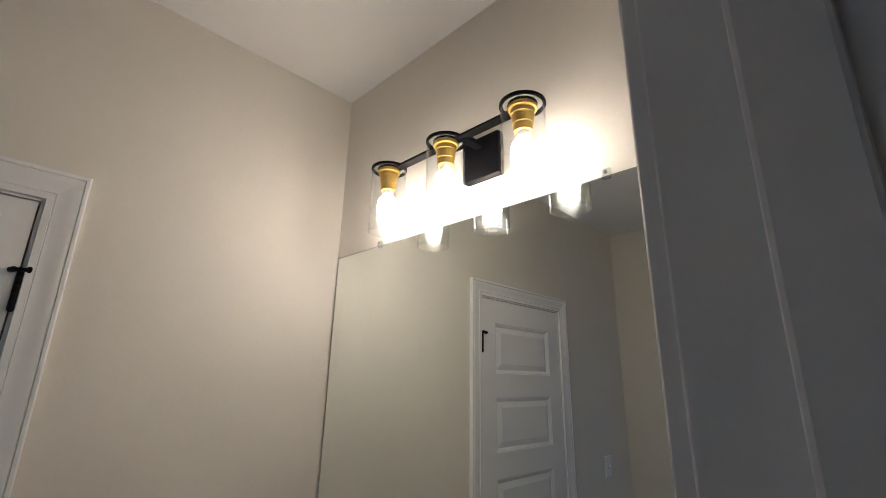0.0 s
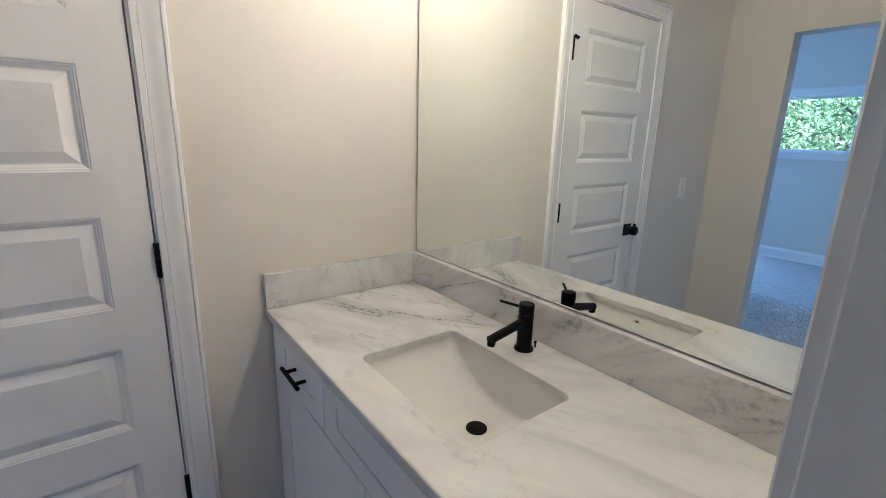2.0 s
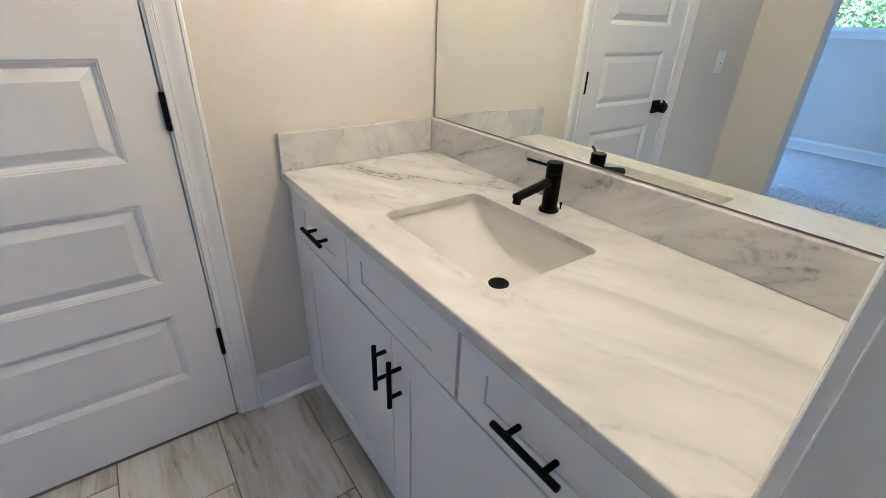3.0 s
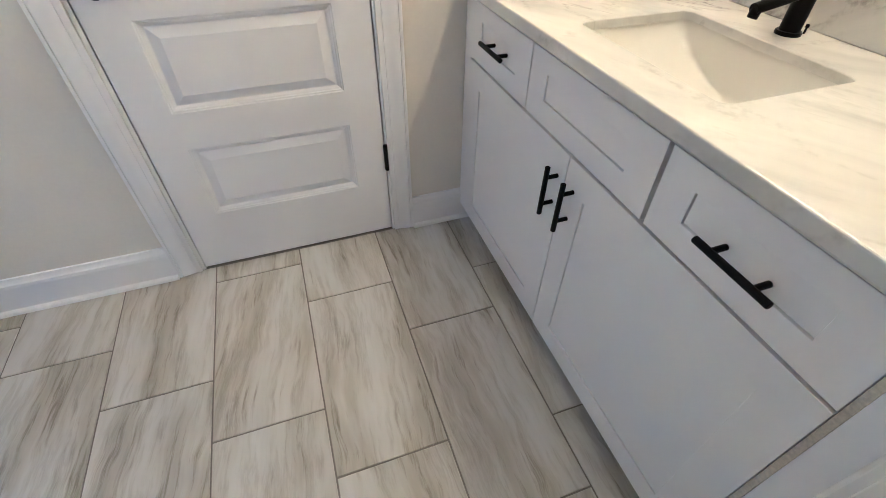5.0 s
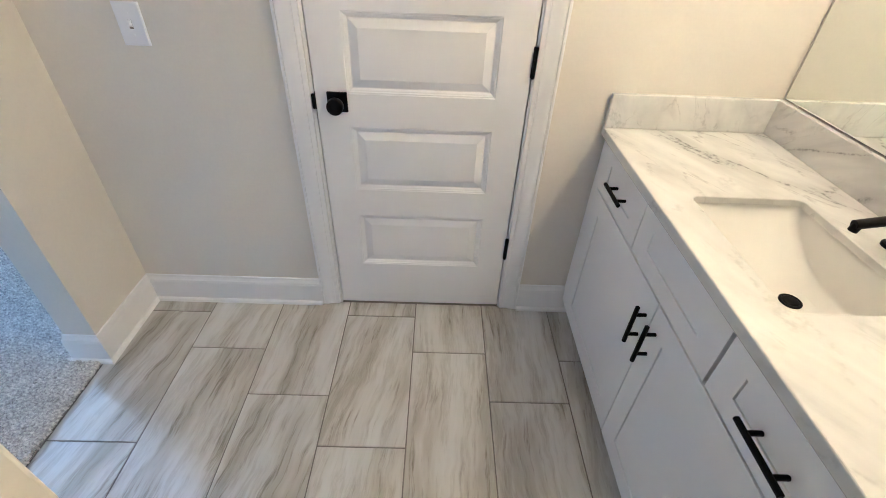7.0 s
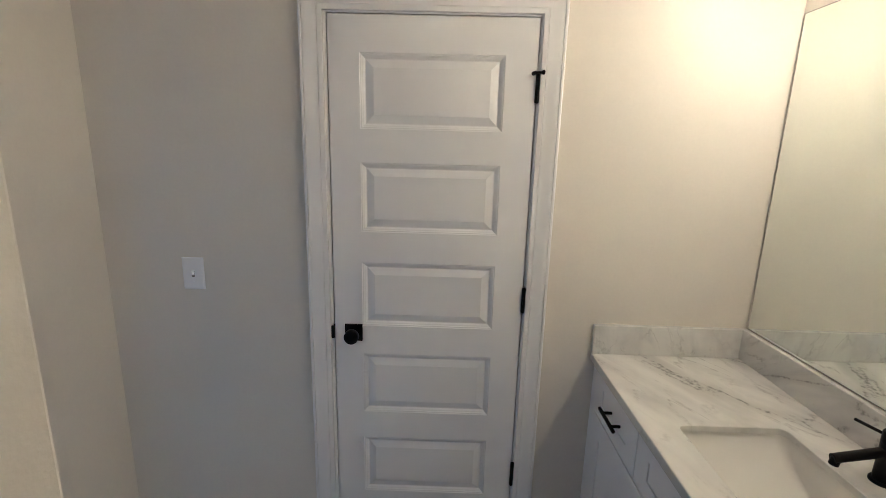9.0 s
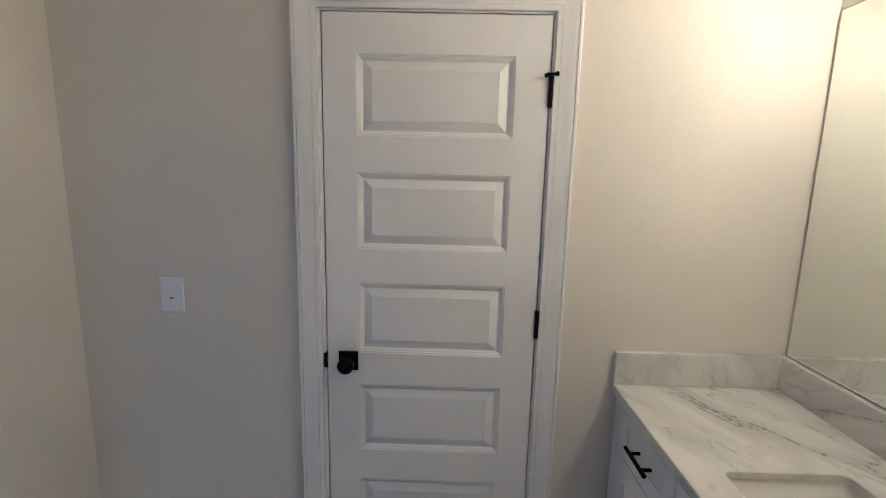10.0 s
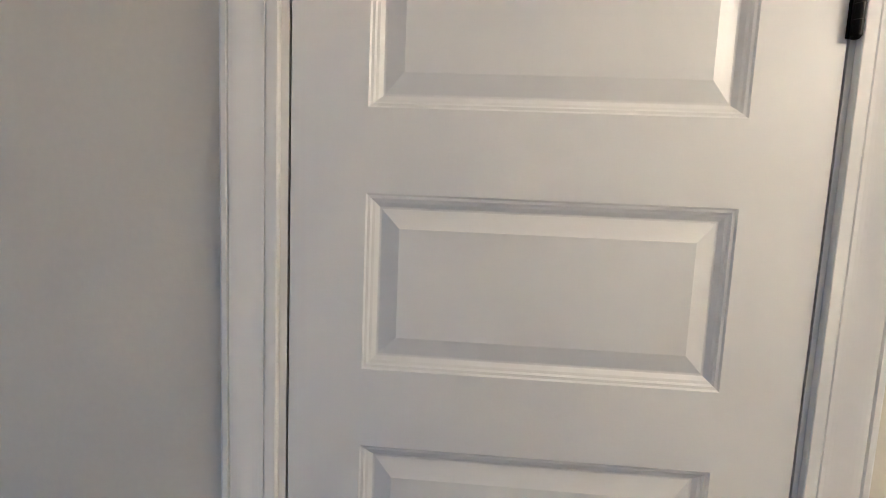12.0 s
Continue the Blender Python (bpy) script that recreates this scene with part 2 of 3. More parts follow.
MIRROR_EDGE = material("mirror_edge", (0.10, 0.095, 0.08), 0.3)
PILE = material("carpet_tuft", (0.64, 0.61, 0.57), 1.0, grain=0.4, grain_scale=120, stain=0.12, stain_scale=25)
MARBLE = marble_material("marble", (3.1, 1.7, 0.4), (0.1, 0.2, radians(-24)), 1.05, 0.40, 0.3)
SPLASH_MARBLE = marble_material("splash_marble", (5.3, 2.2, 1.1), (0.5, 0.15, radians(-12)), 0.95, 0.37, 1.0, (3.6, 1.1, 5.0), 0.3)
SIDE_MARBLE = marble_material("side_splash_marble", (1.3, 4.2, 2.1), (0.05, 0.28, 0.1), 0.75, 0.46, 1.0, (4.2, 1.0, 2.2), 0.45)
TILE = tile_material()
SHADE_GLASS = glass_material("shade_glass", (0.96, 0.97, 0.97), 0.6)
CLEAR = glass_material("clear_plastic", (0.86, 0.89, 0.89), 0.9)
PANE_GLASS = glass_material("pane_glass", (0.93, 0.97, 0.95), 0.5)
LEAF = material("leaf_green", (0.22, 0.32, 0.18), 0.5, grain=0.4, grain_scale=3, stain=0.3, stain_scale=0.6)
BARK = material("bark", (0.12, 0.09, 0.07), 0.9, grain=0.3, grain_scale=20)
GRASS = material("lawn", (0.06, 0.10, 0.03), 0.9, grain=0.3, grain_scale=20)


# ---- mesh helpers ----
def mesh_of(bm, name, mat, smooth=False):
    bmesh.ops.recalc_face_normals(bm, faces=bm.faces[:])
    me = bpy.data.meshes.new(name)
    bm.to_mesh(me)
    bm.free()
    me.materials.append(mat)
    if smooth:
        for p in me.polygons:
            p.use_smooth = True
    return me


def part(name, bm, mat, parent=None, label="", smooth=False):
    ob = new(name, mesh_of(bm, name, mat, smooth))
    if parent is not None:
        ob.parent = parent
    if label:
        ob["label"] = label
    return ob


def thing(name, label, category, group="", kind=""):
    return tagged(new(name), label, category, group, kind)


def structure(name, bm, mat, label, category):
    return tagged(part(name, bm, mat), label, category, kind="structure")


def box(x0, x1, y0, y1, z0, z1, bevel=0.0, segments=2, bm=None):
    own = bmesh.new()
    bmesh.ops.create_cube(own, size=1)
    for v in own.verts:
        v.co = Vector(((x0 + x1) / 2 + v.co.x * (x1 - x0), (y0 + y1) / 2 + v.co.y * (y1 - y0), (z0 + z1) / 2 + v.co.z * (z1 - z0)))
    if bevel:
        bmesh.ops.bevel(own, geom=own.edges[:], offset=bevel, segments=segments, affect="EDGES", profile=0.5)
    if bm is None:
        return own
    join(bm, own)
    return bm


def join(bm, other):
    table = {v: bm.verts.new(v.co) for v in other.verts}
    for f in other.faces:
        bm.faces.new([table[v] for v in f.verts])
    other.free()
    return bm


def loft(loops, close_ends=(False, False), ring=True, wrap=False):
    bm = bmesh.new()
    rows = [[bm.verts.new(p) for p in loop] for loop in loops]
    pairs = list(zip(rows, rows[1:])) + ([(rows[-1], rows[0])] if wrap else [])
    for a, b in pairs:
        count = len(a)
        for i in range(count if ring else count - 1):
            j = (i + 1) % count
            bm.faces.new((a[i], a[j], b[j], b[i]))
    if close_ends[0]:
        bm.faces.new(rows[0])
    if close_ends[1]:
        bm.faces.new(rows[-1])
    return bm


def lathe(profile, centre=(0, 0, 0), axis="z", n=32):
    """Turned body: (radius, height) pairs about an axis."""
    loops = []
    for r, h in profile:
        loop = []
        for i in range(n):
            a = 2 * math.pi * i / n
            u, v = max(r, 1e-4) * math.cos(a), max(r, 1e-4) * math.sin(a)
            p = {"z": (u, v, h), "y": (u, h, v), "x": (h, u, v)}[axis]
            loop.append(Vector(p) + Vector(centre))
        loops.append(loop)
    return loft(loops, (True, True))


def rod(a, b, r, r2=None, n=20, ease=0.0012):
    a, b = Vector(a), Vector(b)
    r2 = r if r2 is None else r2
    d = b - a
    q = d.to_track_quat("Z", "Y").to_matrix()
    loops = []
    for h, k in ((0, max(r - ease, r * 0.3)), (ease, r), (d.length - ease, r2), (d.length, max(r2 - ease, r2 * 0.3))):
        loops.append([a + q @ Vector((k * math.cos(2 * math.pi * i / n), k * math.sin(2 * math.pi * i / n), h)) for i in range(n)])
    return loft(loops, (True, True))


def sweep(path, profile, place):
    """Profile (offset, rise) carried along a plan path with mitred corners; place(a, b, rise) gives the point."""
    pts = [Vector(p) for p in path]
    loops = []
    for i, p in enumerate(pts):
        dirs = []
        if i:
            dirs.append((p - pts[i - 1]).normalized())
        if i + 1 < len(pts):
            dirs.append((pts[i + 1] - p).normalized())
        normals = [Vector((-d.y, d.x)) for d in dirs]
        m = sum(normals, Vector((0, 0)))
        m = m / m.dot(normals[0])
        loops.append([place(p.x + m.x * s, p.y + m.y * s, h) for s, h in profile])
    return loft(loops, (True, True))


def rounded_rect(cx, cy, hx, hy, r, z, k=6):
    pts = []
    for sx, sy, a0 in ((1, 1, 0), (-1, 1, 90), (-1, -1, 180), (1, -1, 270)):
        for i in range(k + 1):
            a = radians(a0 + 90 * i / k)
            pts.append((cx + sx * (hx - r) + r * math.cos(a), cy + sy * (hy - r) + r * math.sin(a), z))
    return pts


# ---- plan ----
WX, EX = -2.385, 0.006            # bathroom side walls
SY, SB = -1.352, -1.474           # wall with the near doorway
CEIL = 2.741
DX0, DX1, DTOP = -1.538, -0.838, 2.042   # closed door leaf
JX0, JX1, JTOP = -1.349, -0.646, 2.06    # near doorway
OY0, OY1, OTOP = -1.24, -0.352, 2.062    # opening to the bedroom
BX = -6.0                          # far bedroom wall
G0, G1, GZ0, GZ1 = 0.0, 2.38, 1.36, 2.02  # bedroom window

# ---- large structure ----
bm = box(-2.505, DX0 - 0.024, 0, 0.12, 0, CEIL)
box(DX1 + 0.024, 0.13, 0, 0.12, 0, CEIL, bm=bm)
box(DX0 - 0.024, DX1 + 0.024, 0, 0.12, DTOP + 0.024, CEIL, bm=bm)
wall_north = structure("wall_north", bm, WALL, "warm beige painted drywall wall around the white door", "wall")
structure("wall_closet", box(-2.505, 0.13, 0.32, 0.4, 0, CEIL), WALL, "plain beige painted wall behind the closed door", "wall")
structure("wall_east", box(EX, 0.13, -2.7, 0, 0, CEIL), WALL, "warm beige painted drywall wall behind the mirror", "wall")
bm = box(-2.505, WX, OY1, 0, 0, CEIL)
box(-2.505, WX, -2.7, OY0, 0, CEIL, bm=bm)
box(-2.505, WX, OY0, OY1, OTOP, CEIL, bm=bm)
structure("wall_west", bm, WALL, "beige painted drywall wall with an open passage to the carpeted bedroom", "wall")
bm = box(WX - 0.01, JX0, SB, SY, 0, CEIL, 0.004, 3)
box(JX1 + 0.02, EX, SB, SY, 0, CEIL, bm=bm)
box(JX0, JX1 + 0.02, SB, SY, JTOP + 0.02, CEIL, bm=bm)
structure("wall_south", bm, WALL, "beige painted drywall wall ending at the doorway beside the vanity", "wall")
# unseen side walls, added close by to bounce warm light onto the jamb
structure("bounce_wall_west", box(-1.87, -1.75, -2.7, SB, 0, CEIL), WALL, "unseen beige painted side wall added to bounce warm light", "wall")
structure("bounce_wall_east", box(-0.25, -0.13, -2.7, SB, 0, CEIL), WALL, "unseen beige painted side wall added to bounce warm light", "wall")
structure("wall_back", box(-2.505, 0.13, -2.82, -2.7, 0, CEIL), WALL, "plain beige painted wall closing the inner room", "wall")
structure("ceiling", box(-2.505, 0.13, -2.82, 0.4, CEIL, CEIL + 0.1), CEILING, "flat off-white painted drywall ceiling", "ceiling")
bm = box(BX - 0.14, BX, -3.5, G0 - 0.02, 0, CEIL)
box(BX - 0.14, BX, G1 + 0.02, 2.6, 0, CEIL, bm=bm)
box(BX - 0.14, BX, G0 - 0.02, G1 + 0.02, 0, GZ0 - 0.02, bm=bm)
box(BX - 0.14, BX, G0 - 0.02, G1 + 0.02, GZ1 + 0.02, CEIL, bm=bm)
structure("wall_bedroom_west", bm, BEDROOM_WALL, "pale painted bedroom wall below a high window", "wall")
structure("wall_bedroom_north", box(BX, -2.505, 2.5, 2.6, 0, CEIL), BEDROOM_WALL, "pale painted bedroom side wall", "wall")
structure("wall_bedroom_south", box(BX, -2.505, -3.5, -3.4, 0, CEIL), BEDROOM_WALL, "pale painted bedroom side wall", "wall")
structure("wall_bedroom_south_east", box(-2.505, -2.4, -3.5, -2.82, 0, CEIL), BEDROOM_WALL, "pale painted bedroom wall beside the inner room", "wall")
structure("wall_bedroom_east", box(-2.505, -2.4, 0.4, 2.6, 0, CEIL), BEDROOM_WALL, "pale painted bedroom wall beside the bathroom", "wall")
structure("ceiling_bedroom", box(BX - 0.14, -2.505, -3.5, 2.6, CEIL, CEIL + 0.1), CEILING, "flat off-white bedroom ceiling", "ceiling")
structure("floor_bedroom", box(BX, -2.41, -3.4, 2.5, -0.05, 0.004), CARPET, "grey looped pile carpet floor of the bedroom", "carpet")

# ---- trim ----
def at_floor(a, b, h):
    return (a, b, h)


BASE_PROFILE = ((0.0, 0.0), (0.014, 0.0), (0.014, 0.106), (0.0125, 0.112), (0.0125, 0.117), (0.009, 0.122), (0.006, 0.130), (0.005, 0.139), (0.0, 0.141))
SHOE_PROFILE = ((0.0141, 0.0), (0.0255, 0.0), (0.0255, 0.006), (0.023, 0.012), (0.019, 0.016), (0.0141, 0.018))


def baseboard(path, label):
    ob = structure("baseboard", sweep(path, BASE_PROFILE, at_floor), TRIM, label, "baseboard")
    part("shoe_moulding", sweep(path, SHOE_PROFILE, at_floor), TRIM, ob)
    return ob


def casing(name, xl, xr, top, y, face, profile, label):
    """Moulding round a door opening; face is the way it stands proud of the wall."""
    path = ((xr, 0.003), (xr, top), (xl, top), (xl, 0.003))
    bm = sweep(path, [(-s, h) for s, h in profile], lambda a, b, h: (a, y + face * h, b))
    return structure(name, bm, TRIM, label, "door casing")


COVE = [(0.0184 + 0.0453 * k / 9, 0.0105 + 0.0070 * (1 - math.cos(math.pi * k / 9)) / 2) for k in range(10)]
CASING_PROFILE = ((0.0, 0.0), (0.0, 0.009), (0.0015, 0.0105), (0.0150, 0.0112), (0.0162, 0.0085), (0.0176, 0.0085), *COVE,
                  (0.0648, 0.0138), (0.0661, 0.0138), (0.0670, 0.0185), (0.0735, 0.0185), (0.0765, 0.0170), (0.0775, 0.0140), (0.0775, 0.0))
baseboard(((DX0 - 0.0925, 0), (WX, 0), (WX, OY1), (-2.505, OY1), (-2.505, 0.4)), "white painted baseboard with shoe moulding round the corner")
baseboard(((-0.5, 0), (DX1 + 0.0885, 0)), "short white painted baseboard between door casing and vanity")
baseboard(((-2.505, -2.8), (-2.505, OY0), (WX, OY0), (WX, SY), (JX0, SY), (JX0, SB)), "white painted baseboard by the passage")
baseboard(((BX, 2.5), (BX, -3.4)), "white painted bedroom baseboard over the carpet")

# door frame set in the wall
bm = box(DX0 - 0.024, DX0 - 0.004, 0.001, 0.119, 0, DTOP + 0.022)
box(DX1 + 0.004, DX1 + 0.024, 0.001, 0.119, 0, DTOP + 0.022, bm=bm)
box(DX0 - 0.004, DX1 + 0.004, 0.001, 0.119, DTOP + 0.004, DTOP + 0.022, bm=bm)
jamb = structure("door_frame", bm, TRIM, "white painted door frame set in the wall", "door frame")
bm = box(DX0 - 0.004, DX0 + 0.012, 0.046, 0.064, 0, DTOP + 0.004)
box(DX1 - 0.012, DX1 + 0.004, 0.046, 0.064, 0, DTOP + 0.004, bm=bm)
box(DX0 + 0.012, DX1 - 0.012, 0.046, 0.064, DTOP - 0.012, DTOP + 0.004, bm=bm)
# stop coloured dark to deepen the shade behind the gap
part("stop", bm, GAP_SHADOW, jamb)
casing("trim", DX0 - 0.0145, DX1 + 0.0105, DTOP + 0.0095, 0.0, -1, CASING_PROFILE, "white moulded casing round the closed panel door")

# near doorway: one trimmed jamb with its stop and casing beside the vanity
frame_near = structure("door_frame", box(JX1, JX1 + 0.02, SB, SY, 0, JTOP + 0.02, 0.0015), TRIM, "white painted jamb of the near doorway", "door frame")
part("stop", box(JX1 - 0.01, JX1, -1.428, -1.392, 0, JTOP, 0.003), TRIM, frame_near)
bm = sweep(((JX1 + 0.005, 0.003), (JX1 + 0.005, JTOP + 0.09)), [(-w, h) for w, h in CASING_PROFILE], lambda a, b, h: (a, SY + h, b))
structure("trim", bm, TRIM, "white moulded casing on the vanity side of the doorway", "door casing")


# ---- the panel door ----
def panel_ring(x0, x1, z0, z1):
    steps = ((0.0, 0.0), (0.0025, 0.0022), (0.006, 0.0028), (0.0085, 0.0055), (0.012, 0.0072), (0.0175, 0.0118), (0.020, 0.0122), (0.046, 0.0030), (0.047, 0.0026))
    loops = [[(x0 + s, d, z0 + s), (x1 - s, d, z0 + s), (x1 - s, d, z1 - s), (x0 + s, d, z1 - s)] for s, d in steps]
    return loft(loops, (False, True))


def knuckle(z0, z1, parent):
    h = part("hinge", rod((DX1 + 0.004, -0.007, z0), (DX1 + 0.004, -0.007, z1), 0.0065, n=16), BLACK, parent, "matt black hinge")
    for k in range(1, 5):
        z = z0 + (z1 - z0) * k / 5
        part("joint", lathe(((0.0060, -0.0006), (0.0069, -0.0004), (0.0069, 0.0004), (0.0060, 0.0006)), (DX1 + 0.004, -0.007, z), n=14), DARK, h)
    part("hinge_leaf", box(DX1 - 0.003, DX1 + 0.011, -0.003, 0.002, z0, z1, 0.0008), BLACK, h)
    part("finial", lathe(((0.002, -0.003), (0.0045, -0.002), (0.0055, 0.0)), (DX1 + 0.004, -0.007, z0), n=14), BLACK, h)
    return h


door = thing("door_1", "closed white five-panel moulded door with black hardware", "door", kind="structure")
PZ = [(1.925 - 0.361 * i - 0.247, 1.925 - 0.361 * i) for i in range(5)]
PX0, PX1 = -1.433, -0.944
bm = box(DX0, PX0, 0, 0.034, 0.012, DTOP)
box(PX1, DX1, 0, 0.034, 0.012, DTOP, bm=bm)
edges = [0.012] + [z for pair in reversed(PZ) for z in pair] + [DTOP]
for z0, z1 in zip(edges[::2], edges[1::2]):
    box(PX0, PX1, 0, 0.034, z0, z1, bm=bm)
bmesh.ops.remove_doubles(bm, verts=bm.verts[:], dist=1e-5)
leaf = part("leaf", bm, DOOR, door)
# outer leaf edges painted dark as the shade in the gap round the door
leaf.data.materials.append(GAP_SHADOW)
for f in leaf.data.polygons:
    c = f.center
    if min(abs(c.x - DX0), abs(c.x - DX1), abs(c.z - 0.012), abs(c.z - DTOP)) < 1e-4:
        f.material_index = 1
for z0, z1 in PZ:
    part("panel", panel_ring(PX0, PX1, z0, z1), DOOR, door)
part("leaf_back", box(PX0 - 0.01, PX1 + 0.01, 0.012, 0.030, 0.2, 1.95), DOOR, door)
knuckle(1.777, 1.872, door)
knuckle(1.030, 1.124, door)
knuckle(0.288, 0.388, door)
HX = DX1 + 0.004
stop_rod = part("hinge_pin_stop", rod((HX - 0.016, -0.022, 1.869), (HX + 0.011, -0.026, 1.871), 0.0042, n=14), BLACK, door, "matt black hinge pin door stop")
part("collar", lathe(((0.004, -0.004), (0.009, -0.003), (0.009, 0.003), (0.004, 0.005)), (HX, -0.010, 1.871), n=18), BLACK, stop_rod)
part("bracket", box(HX - 0.006, HX + 0.006, -0.030, -0.006, 1.867, 1.874, 0.0015), BLACK, stop_rod)
part("pad", rod((HX - 0.020, -0.0115, 1.868), (HX - 0.012, -0.025, 1.869), 0.0065, n=14), BLACK, stop_rod)
part("pad", rod((HX + 0.010, -0.0265, 1.871), (HX + 0.016, -0.0245, 1.871), 0.0075, n=14), BLACK, stop_rod)
KX, KZ = -1.466, 0.930
rose = part("rosette", box(KX - 0.033, KX + 0.033, -0.009, 0.0, KZ - 0.033, KZ + 0.033, 0.0015), BLACK, door, "square matt black rosette")
part("door_knob", lathe(((0.011, -0.008), (0.011, -0.026), (0.014, -0.030), (0.0245, -0.034), (0.0265, -0.038), (0.0265, -0.058), (0.0245, -0.0615), (0.001, -0.062)), (KX, 0, KZ), "y", 40), BLACK, rose, "round matt black knob", True)
part("strike_plate", box(DX0 - 0.0125, DX0 - 0.0015, -0.0115, 0.0, KZ - 0.026, KZ + 0.026, 0.005, 3), BLACK, door)
part("latch", box(DX0 - 0.0035, DX0 - 0.0005, -0.004, 0.03, KZ - 0.028, KZ + 0.028), BLACK, door)


# ---- light switch ----
switch = thing("light_switch", "white plastic toggle light switch on the beige wall", "switch")
SX, SZ = -2.060, 1.143
loops = []
for s, y in ((0.0, 0.0), (0.0, -0.003), (0.0025, -0.0055), (0.005, -0.0062)):
    loops.append([(SX + a * (0.0395 - s), y, SZ + b * (0.0605 - s)) for a, b in ((-1, -1), (1, -1), (1, 1), (-1, 1))])
part("plate", loft(loops, (True, True)), PLASTIC, switch)
part("slot", box(SX - 0.0055, SX + 0.0055, -0.0068, -0.006, SZ - 0.0125, SZ + 0.0125, 0.0003), GROUT, switch)
bm = box(SX - 0.0050, SX + 0.0050, -0.0085, -0.006, SZ - 0.0060, SZ + 0.0122, 0.0006)
box(SX - 0.0042, SX + 0.0042, -0.0190, -0.008, SZ - 0.001, SZ + 0.0085, 0.0015, bm=bm)
part("toggle", bm, PLASTIC, switch)
for dz in (-0.030, 0.030):
    screw = part("screw", lathe(((0.0034, -0.0075), (0.0034, -0.006)), (SX, 0, SZ + dz), "y", 14), PLASTIC, switch)
    part("slit", box(SX - 0.003, SX + 0.003, -0.0079, -0.0074, SZ + dz - 0.0005, SZ + dz + 0.0005), PLASTIC, screw)


# ---- vanity ----
CF, CT = -0.548, 0.88          # cabinet front plane and counter top
VY = SY                        # the vanity runs from wall to wall
vanity = thing("vanity_cabinet", "white shaker vanity cabinet with black bar pulls under marble", "cabinet")
bm = box(-0.525, -0.002, -0.022, -0.004, 0.075, 0.845)
box(-0.525, -0.002, VY + 0.004, VY + 0.022, 0.075, 0.845, bm=bm)
box(-0.525, -0.002, VY + 0.022, -0.022, 0.075, 0.093, bm=bm)
box(-0.012, -0.002, VY + 0.022, -0.022, 0.093, 0.845, bm=bm)
box(-0.525, -0.512, VY + 0.022, -0.022, 0.093, 0.845, bm=bm)
part("body", bm, CABINET, vanity)
part("toe_kick", box(-0.465, -0.45, VY + 0.004, -0.004, 0.001, 0.075), CABINET, vanity)
bm = box(CF, -0.525, -0.056, -0.004, 0.075, 0.845, 0.001)
part("filler", bm, CABINET, vanity)
part("filler", box(CF - 0.001, -0.525, VY + 0.003, -1.2887, 0.075, 0.845, 0.001), CABINET, vanity)
part("face_frame", box(-0.5275, -0.5252, -1.290, -0.057, 0.076, 0.844), RAW_EDGE, vanity, "bare wood face frame edge")


part("edge_strip", box(-0.5500, -0.5277, -1.2886, -1.2780, 0.078, 0.842, 0.0006, 1), RAW_EDGE, vanity, "bare beige wood edge strip")


def shaker(name, y0, y1, z0, z1, stile, top, bottom):
    """Framed front with a recessed flat panel, facing the room."""
    d0, d1 = CF - 0.003, -0.5285
    e = 0.0008
    ia, ib, ic, id_ = y0 + stile, y1 - stile, z0 + bottom, z1 - top
    rect = lambda x, a, b, c, d: [(x, a, c), (x, b, c), (x, b, d), (x, a, d)]
    out = loft([rect(d1, y0, y1, z0, z1), rect(d0 + e, y0, y1, z0, z1), rect(d0, y0 + e, y1 - e, z0 + e, z1 - e),
                rect(d0, ia - e, ib + e, ic - e, id_ + e), rect(d0 + e, ia, ib, ic, id_), rect(d1, ia, ib, ic, id_)], wrap=True)
    ob = part(name, out, CABINET, vanity)
    # the flat panel floats in its frame: tight at two sides, a dark joint at the other two
    panel = box(d0 + 0.0032, d1 - 0.002, ia + 0.0002, ib - 0.0024, ic + 0.0024, id_ - 0.0002)
    part("inset_panel", panel, CABINET, ob)
    return ob


def bar_pull(parent, y, z, along, length=0.136):
    x = CF - 0.034
    if along == "y":
        a, b = (x, y - length / 2, z), (x, y + length / 2, z)
        posts = ((y - 0.038, z), (y + 0.038, z))
    else:
        a, b = (x, y, z - length / 2), (x, y, z + length / 2)
        posts = ((y, z - 0.038), (y, z + 0.038))
    pull = part("bar_pull", rod(a, b, 0.0062, n=18), BLACK, parent, "matt black bar pull")
    for py, pz in posts:
        part("post", rod((CF - 0.002, py, pz), (x, py, pz), 0.0052, n=14), BLACK, pull)


d1 = shaker("drawer_front", -0.425, -0.058, 0.676, 0.837, 0.072, 0.045, 0.055)
bar_pull(d1, -0.2615, 0.762, "y")
shaker("drawer_front", -0.889, -0.431, 0.676, 0.837, 0.075, 0.045, 0.055)
d3 = shaker("drawer_front", -1.277, -0.899, 0.676, 0.837, 0.070, 0.045, 0.055)
bar_pull(d3, -1.0905, 0.754, "y")
c1 = shaker("cabinet_door", -0.6495, -0.058, 0.080, 0.669, 0.077, 0.072, 0.070)
bar_pull(c1, -0.621, 0.561, "z")
c2 = shaker("cabinet_door", -1.277, -0.6535, 0.080, 0.669, 0.077, 0.072, 0.070)
bar_pull(c2, -0.691, 0.561, "z")

# counter slab with the basin cut out
BXC, BYC, BHX, BHY = -0.314, -0.671, 0.148, 0.211
X0, X1, Y0, Y1 = -0.567, 0.0, VY + 0.003, -0.003


